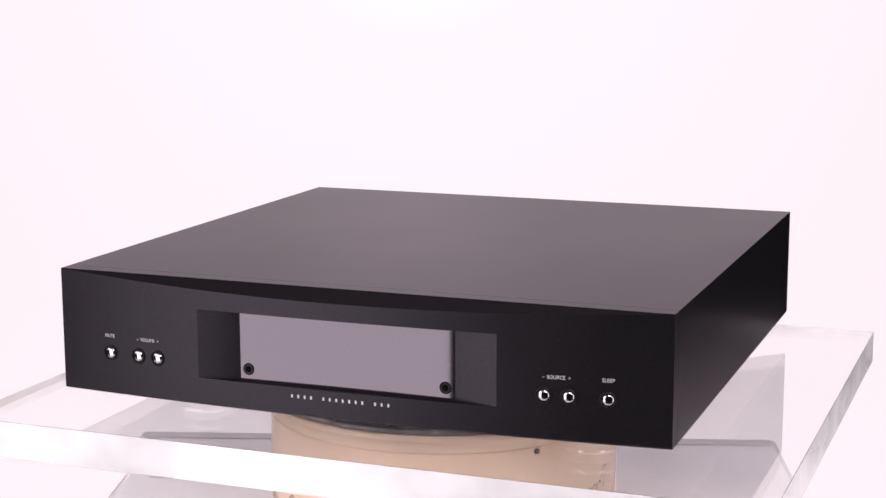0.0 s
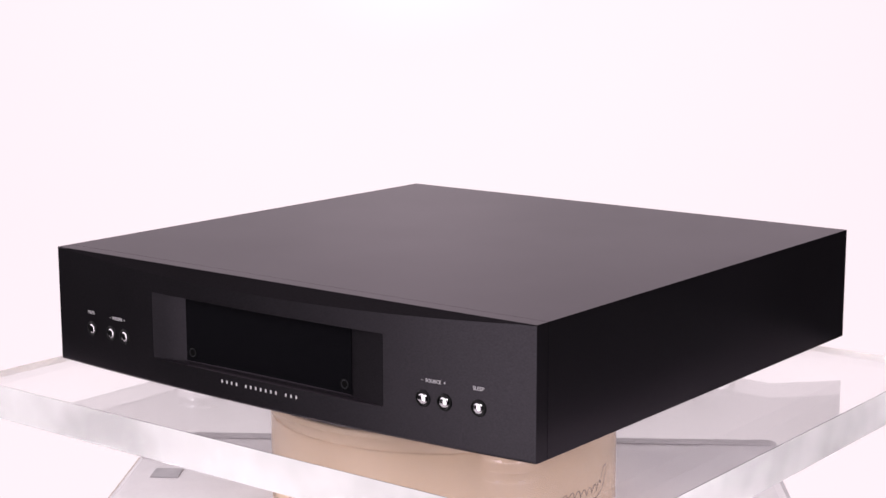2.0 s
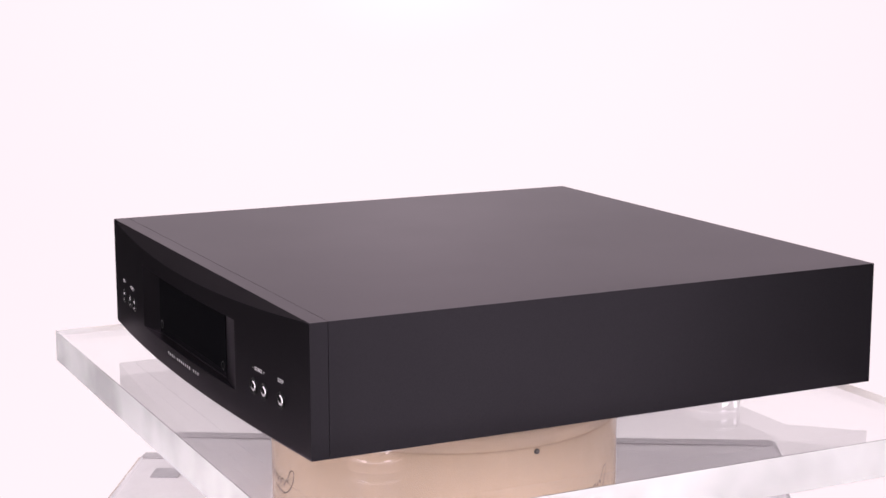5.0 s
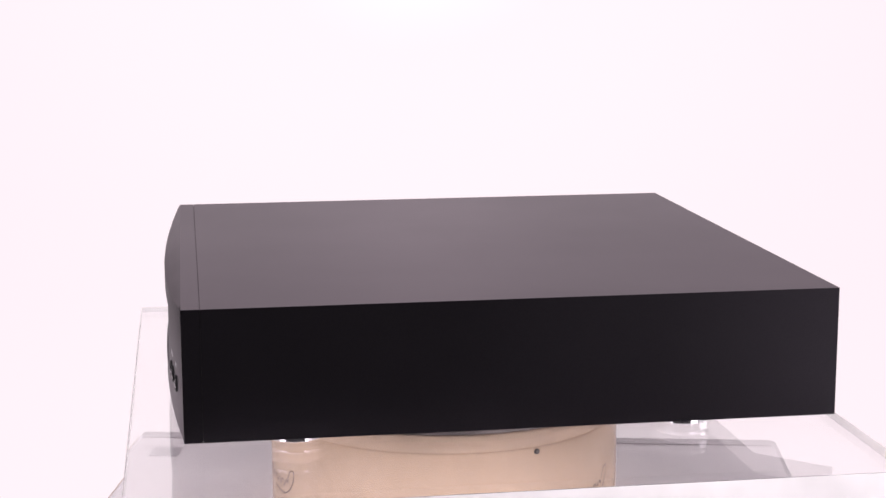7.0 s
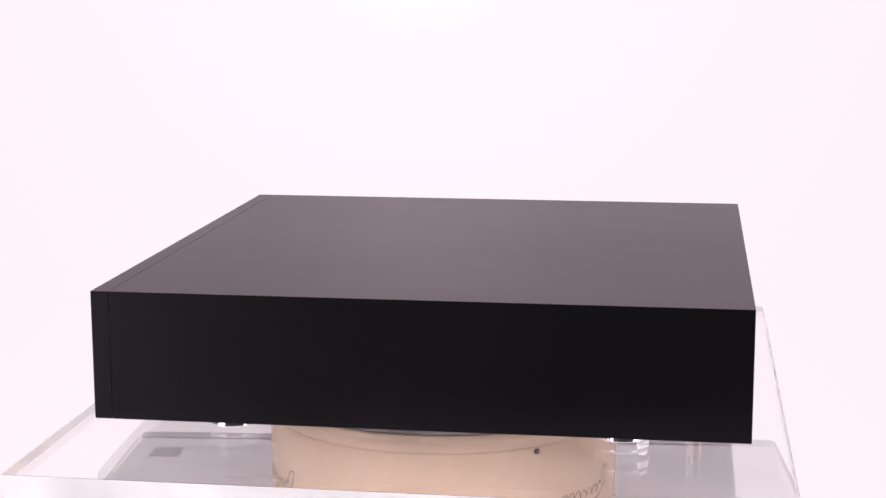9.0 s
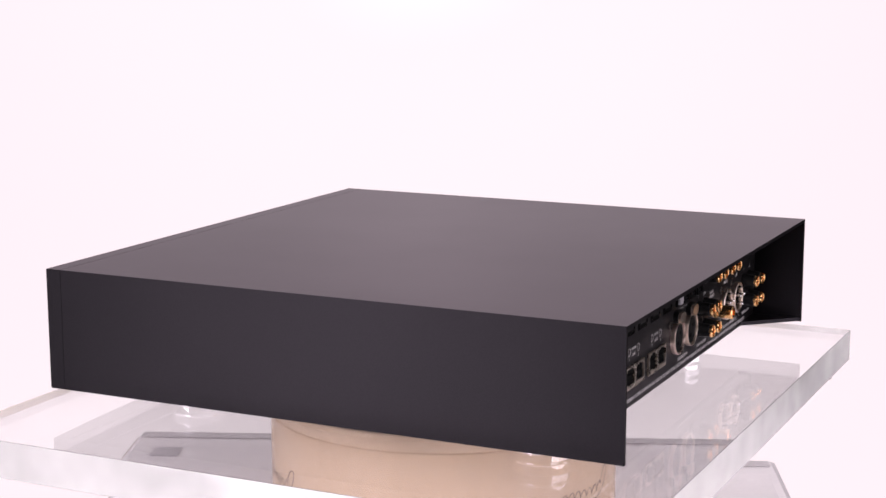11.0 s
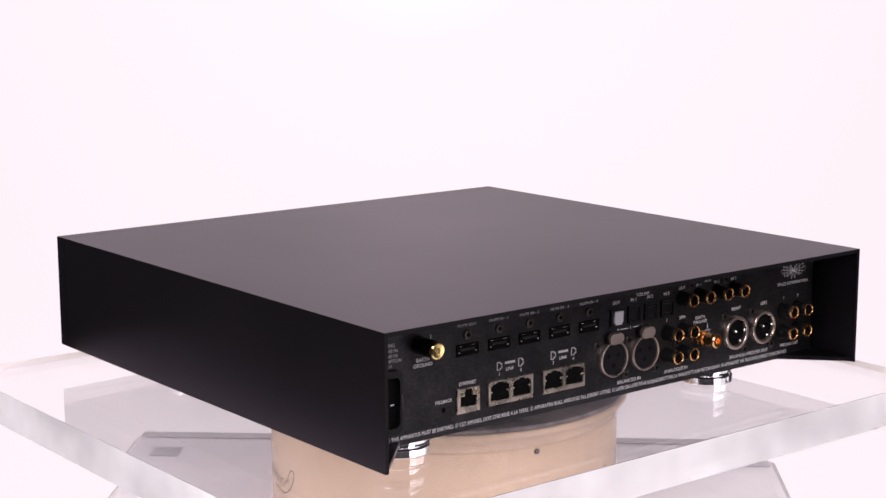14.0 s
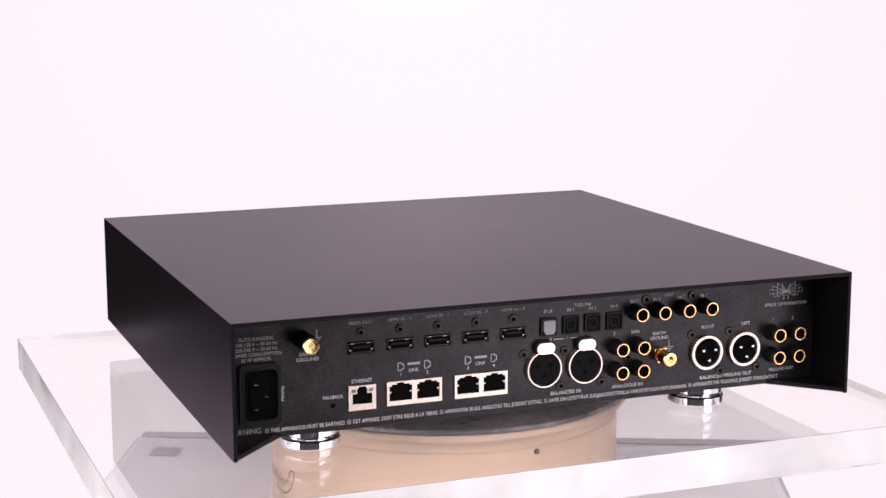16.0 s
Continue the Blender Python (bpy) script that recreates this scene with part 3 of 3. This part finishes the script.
def optical(x, z, plugged, parent):
    m = rear(x, z)
    bm = prism(rounded(0, 0, 0.0104, 0.0108, 0.0006), 0, -0.0016, [rounded(0, 0, 0.0086, 0.0090, 0.0008)])
    bm.transform(m @ Matrix.Rotation(radians(-90), 4, "X"))
    o = part("optical_socket", bm, PLASTIC, parent, "square black optical socket")
    if plugged:
        bm = prism([(-0.0036, 0.0040), (0.0036, 0.0040), (0.0036, -0.0022), (0.0024, -0.0042), (-0.0024, -0.0042), (-0.0036, -0.0022)], 0, -0.0026)
        bm.transform(m @ Matrix.Rotation(radians(-90), 4, "X"))
        part("dust_plug", bm, GREY_PLUG, o, "grey plastic dust plug")
        part("socket_cavity", slab_at(m, -0.0046, 0.0046, -0.0048, 0.0048, 0.00005, 0.0004), CAVITY, o)
    else:
        part("shutter", slab_at(m, -0.0044, 0.0044, -0.0046, 0.0046, 0.0001, 0.0007, 0.0002), SOCKET_FACE, o)
        key = [(-0.0030, 0.0032), (0.0030, 0.0032), (0.0030, -0.0016), (0.0019, -0.0032), (-0.0019, -0.0032), (-0.0030, -0.0016)]
        bm = prism(key, -0.0006, -0.0012, [[(px * 0.78, pz * 0.78) for px, pz in key]])
        bm.transform(m @ Matrix.Rotation(radians(-90), 4, "X"))
        part("shutter_rim", bm, PLASTIC, o, "raised keyed rim of the closed shutter")


def ground_post(x, z, long_post, parent):
    m = rear(x, z)
    if long_post:
        post = part("earth_terminal", lathe([(0, 0), (0.0046, 0), (0.0050, 0.0010), (0.0050, 0.0140), (0.0044, 0.0150), (0, 0.0150)], m, 28), PLASTIC, parent, "black earth terminal with brass end")
        part("brass_end", lathe([(0.0016, 0.0148), (0.0016, 0.0160), (0.0020, 0.0166), (0.0040, 0.0168), (0.0047, 0.0162), (0.0047, 0.0150), (0.0030, 0.0150)], m, 28), BRASS, post, "round polished brass end")
        part("bore", lathe([(0, 0.0163), (0.0018, 0.0163), (0.0018, 0.0155)], m, 20), BRASS, post)
    else:
        post = part("earth_terminal", lathe([(0, 0), (0.0042, 0), (0.0042, 0.0022), (0.0028, 0.0030), (0.0028, 0.0062), (0.0041, 0.0066), (0.0044, 0.0074), (0.0044, 0.0150), (0.0038, 0.0158), (0.0020, 0.0158), (0.0018, 0.0130), (0, 0.0130)], m, 24), GOLD, parent, "gold plated earth terminal screw")
        part("nut", lathe([(0.0030, 0.0030), (0.0050, 0.0030), (0.0050, 0.0052), (0.0030, 0.0052)], m, 6), GOLD, post)


def mains_inlet(parent):
    m = rear(0.1668, 0.0261)
    bm = prism(rounded(0, 0, 0.0232, 0.0350, 0.0030), 0, -0.0032, [rounded(0.0004, 0, 0.0190, 0.0286, 0.0034)])
    bm.transform(m @ Matrix.Rotation(radians(-90), 4, "X"))
    inlet = part("mains_inlet", bm, PLASTIC, parent, "black three pin mains inlet")
    part("socket_cavity", slab_at(m, -0.0102, 0.0106, -0.0150, 0.0150, 0.00005, 0.0003), CAVITY, inlet)
    rim = prism(rounded(0.0004, 0, 0.0200, 0.0296, 0.0036), 0, -0.0007, [rounded(0.0004, 0, 0.0186, 0.0282, 0.0033)])
    rim.transform(rear(0.1668, 0.0261, 0.0030) @ Matrix.Rotation(radians(-90), 4, "X"))
    part("inlet_rim", rim, PLASTIC, inlet, "raised black rim round the opening")
    part("core", slab_at(m, -0.0058, 0.0058, -0.0095, 0.0095, 0.0003, 0.0014, 0.0006), CAVITY, inlet)
    for px, py in ((-0.0030, 0.0070), (0.0022, 0.0), (-0.0030, -0.0070)):
        part("pin", slab_at(m, px - 0.0014, px + 0.0014, py - 0.00045, py + 0.00045, 0.0010, 0.0060, 0.0001), CHROME, inlet, "flat bright contact pin")


def jack_symbol(x, z, parent):
    s = 0.0017
    line = [(-s, -s * 1.3), (-s, s * 1.3), (s * 0.3, s * 1.3), (s * 0.3, s * 0.8), (s, s * 0.8), (s, -s * 0.8), (s * 0.3, -s * 0.8), (s * 0.3, -s * 1.3)]
    bm = bmesh.new()
    w = 0.00016
    m = rear(x, z, 0.00006)
    for (ax, ay), (bx, by) in zip(line, line[1:] + line[:1]):
        b = box(min(ax, bx) - w, max(ax, bx) + w, min(ay, by) - w, max(ay, by) + w, 0, 0.00008)
        me = bpy.data.meshes.new("t")
        b.transform(m)
        b.to_mesh(me)
        b.free()
        bm.from_mesh(me)
        bpy.data.meshes.remove(me)
    part("jack_symbol", bm, PRINT, parent, "white printed outline of a jack")


def strokes(name, segs, width, m, mat, parent, label):
    """Printed thin straight strokes."""
    bm = bmesh.new()
    for i, (ax, ay, bx, by) in enumerate(segs):
        d = Vector((bx - ax, by - ay))
        nrm = Vector((-d.y, d.x)).normalized() * width / 2
        lift = 0.00006 + 0.00001 * i
        vs = [bm.verts.new((px, py, lift)) for px, py in ((ax + nrm.x, ay + nrm.y), (bx + nrm.x, by + nrm.y), (bx - nrm.x, by - nrm.y), (ax - nrm.x, ay - nrm.y))]
        bm.faces.new(vs)
    bm.transform(m)
    part(name, bm, mat, parent, label)


def rear_fittings():
    P = REAR_PLATE
    mains_inlet(PLAYER)
    ground_post(0.1415, 0.0545, True, PLAYER)
    for i, x in enumerate((0.1080, 0.0849, 0.0621, 0.0388, 0.0156)):
        hdmi(x, 0.0472, PLAYER)
        screw(x, 0.0557, PLAYER)
        words("HDMI OUT" if i == 0 else "HDMI IN - %d" % i, 0.0028, rear(x, 0.0612), FAINT, P)
    rj45(0.1078, 0.0184, 0.0162, 0.0142, 1, True, PLAYER)
    rj45(0.0766, 0.0188, 0.0332, 0.0138, 2, False, PLAYER)
    rj45(0.0357, 0.0188, 0.0328, 0.0138, 2, False, PLAYER)
    words("ETHERNET", 0.0030, rear(0.1076, 0.0278), PRINT, P, stretch=0.85)
    words("FALLBACK", 0.0028, rear(0.1246, 0.0200), PRINT, P, stretch=0.9)
    part("reset_hole", lathe([(0, 0.0002), (0.0013, 0.0002), (0.0015, 0.0)], rear(0.1247, 0.0152), 18), CAVITY, P, "small round button hole")
    for x0, a, b in ((0.0766, "1", "2"), (0.0357, "3", "4")):
        jack_symbol(x0 + 0.0078, 0.0338, P)
        jack_symbol(x0 - 0.0082, 0.0338, P)
        words(a, 0.0028, rear(x0 + 0.0078, 0.0292), PRINT, P)
        words(b, 0.0028, rear(x0 - 0.0082, 0.0292), PRINT, P)
        strokes("word_bar", [(-0.0038, 0, 0.0038, 0)], 0.0014, rear(x0, 0.0350), FAINT, P, "white printed bar")
        words("LINK", 0.0028, rear(x0, 0.0312), PRINT, P)
    for i, x in enumerate((-0.0068, -0.0212, -0.0352, -0.0495)):
        optical(x, 0.0492, i == 0, PLAYER)
        words("OUT" if i == 0 else "IN %d" % i, 0.0028, rear(x, 0.0580), PRINT, P)
    words("TOSLINK", 0.0028, rear(-0.0290, 0.0605), PRINT, P)
    for i, x in enumerate((-0.0630, -0.0780, -0.0945, -0.1098)):
        rca(x, 0.0535, PLAYER)
        words("OUT" if i == 0 else "IN %d" % i, 0.0028, rear(x, 0.0598), PRINT, P)
    screw(-0.0705, 0.0605, PLAYER)
    screw(-0.1018, 0.0605, PLAYER)
    words("SPDIF", 0.0026, rear(-0.0862, 0.0618), PRINT, P)
    for x in (-0.0036, -0.0300):
        xlr(x, 0.0245, True, PLAYER)
        screw(x + 0.0125, 0.0340, PLAYER)
        screw(x - 0.0115, 0.0130, PLAYER)
    for x in (-0.1119, -0.1379):
        xlr(x, 0.0247, False, PLAYER)
        screw(x + 0.0100, 0.0362, PLAYER)
        screw(x - 0.0100, 0.0122, PLAYER)
    strokes("number_line", [(0.0085, 0, 0.0022, 0), (-0.0022, 0, -0.0085, 0)], 0.0004, rear(-0.0190, 0.0412), PRINT, P, "thin white printed line")
    words("0", 0.0024, rear(-0.0085, 0.0412), PRINT, P)
    words("1", 0.0024, rear(-0.0190, 0.0412), PRINT, P)
    words("L", 0.0024, rear(-0.0295, 0.0412), PRINT, P)
    for x in (-0.0505, -0.0645):
        rca(x, 0.0335, PLAYER)
        rca(x, 0.0195, PLAYER)
    screw(-0.0590, 0.0262, PLAYER)
    words("2", 0.0028, rear(-0.0500, 0.0412), PRINT, P)
    words("3/PH", 0.0028, rear(-0.0638, 0.0412), PRINT, P)
    ground_post(-0.0795, 0.0265, False, PLAYER)
    words("EARTH\nGROUND", 0.0028, rear(-0.0800, 0.0375), PRINT, P)
    words("EARTH\nGROUND", 0.0030, rear(0.1390, 0.0445), PRINT, P)
    for x, z in ((0.1335, 0.0550), (-0.0868, 0.0300)):
        strokes("earth_symbol", [(0, 0.0045, 0, 0), (-0.0030, 0, 0.0030, 0), (-0.0018, -0.0010, 0.0018, -0.0010), (-0.0007, -0.0020, 0.0007, -0.0020)], 0.0003, rear(x, z), PRINT, P, "white printed earth symbol")
    for x in (-0.1578, -0.1720):
        rca(x, 0.0330, PLAYER)
        rca(x, 0.0190, PLAYER)
    words("1", 0.0028, rear(-0.1590, 0.0408), PRINT, P)
    words("2", 0.0028, rear(-0.1730, 0.0408), PRINT, P)
    words("PRE/LINE OUT", 0.0028, rear(-0.1660, 0.0090), PRINT, P)
    words("RIGHT", 0.0030, rear(-0.1133, 0.0400), PRINT, P)
    words("LEFT", 0.0030, rear(-0.1397, 0.0400), PRINT, P)
    words("BALANCED PRE/LINE OUT", 0.0031, rear(-0.1265, 0.0086), PRINT, P)
    words("BALANCED IN", 0.0031, rear(-0.0186, 0.0086), PRINT, P)
    words("ANALOGUE IN", 0.0031, rear(-0.0592, 0.0088), PRINT, P)
    words("SPACE OPTIMISATION", 0.0029, rear(-0.1676, 0.0500), PRINT, P, wide=0.05)
    # fan of crossing lines over it
    fan = [(0, 0, 0.010, 0.0040), (0.010, 0.0040, 0.0085, -0.0030), (0.0085, -0.0030, 0, 0), (0, 0, 0.0065, 0.0055), (0.0065, 0.0055, 0.0060, -0.0035), (0.0060, -0.0035, 0, 0),
           (0, 0, 0.0030, 0.0048), (0.0030, 0.0048, 0.0018, -0.0052), (0.0018, -0.0052, 0, 0), (0.0120, 0.0018, 0, 0), (0.0120, 0.0018, 0.0115, -0.0012), (0.0115, -0.0012, 0, 0)]
    fan += [(-a, b, -c, d) for a, b, c, d in fan]
    strokes("fan_emblem", fan, 0.00022, rear(-0.1676, 0.0580), PRINT, P, "white printed emblem of crossing lines")
    words("MAINS", 0.0030, rear(0.1536, 0.0250) @ pose(0, 0, 0, 0, 0, 90), PRINT, P, stretch=0.95)
    words("AUTO RANGING\n100-120 V ~ 50-60 Hz\n220-240 V ~ 50-60 Hz\nPOWER CONSUMPTION\n32 W APPROX.", 0.0029, rear(0.1678, 0.0512), FAINT, P, stretch=0.9)
    words("WARNING", 0.0042, rear(0.1762, 0.0052), FAINT, P)
    line = words("Ⓔ THIS APPARATUS MUST BE EARTHED. Ⓕ CET APPAREIL DOIT ETRE RELIE A LA TERRE. Ⓢ APPARATEN SKALL ANSLUTAS TILL JORDAT UTTAG. "
                 "Ⓛ LAITE ON LIITETTÄVÄ SUOJAKOSKETTIMILLA VARUSTETTUUN PISTORASIAAN. Ⓝ APPARATET MÅ TILKOPLES JORDET STIKKONTAKT.", 0.0032, Matrix.Identity(4), PRINT, P)
    xs = [v.co.x for v in line.data.vertices]
    k = (0.1640 + 0.1640) / (max(xs) - min(xs))
    line.data.transform(rear(0.1640, 0.0046) @ Matrix.Diagonal((k, 1, 1, 1)) @ Matrix.Translation((-min(xs), 0, 0)))


rear_fittings()


def feet():
    for x in (-0.127, 0.127):
        for y in (-0.121, 0.114):
            prof = [(0, -0.0159), (0.0173, -0.0159), (0.0176, -0.0156), (0.0176, -0.0116), (0.0168, -0.0107), (0.0152, -0.0105), (0.0150, -0.0098),
                    (0.0163, -0.0094), (0.0167, -0.0088), (0.0167, -0.0030), (0.0160, -0.0022), (0.0115, -0.0018), (0.0115, 0.0002), (0, 0.0002)]
            part("foot", lathe(prof, pose(x, y, 0), 48), CHROME, PLAYER, "stepped polished chrome foot")


feet()
for ob in PLAYER.children:
    ob.matrix_parent_inverse = HERE


# ---------------------------------------------------------------- what turns
def motions():
    rows = [(t, pose(0, 0, Z0, 0, 0, -20.7065 - 8.6246 * t)) for t in range(17)]
    for thing in (PLAYER, SHEET_OB):
        walk(thing, rows)
    walk(PLATTER_OB, [(t, pose(0, 0, Z0 - 0.8, 0, 0, -20.7065 - 8.6246 * t)) for t in range(17)])


motions()
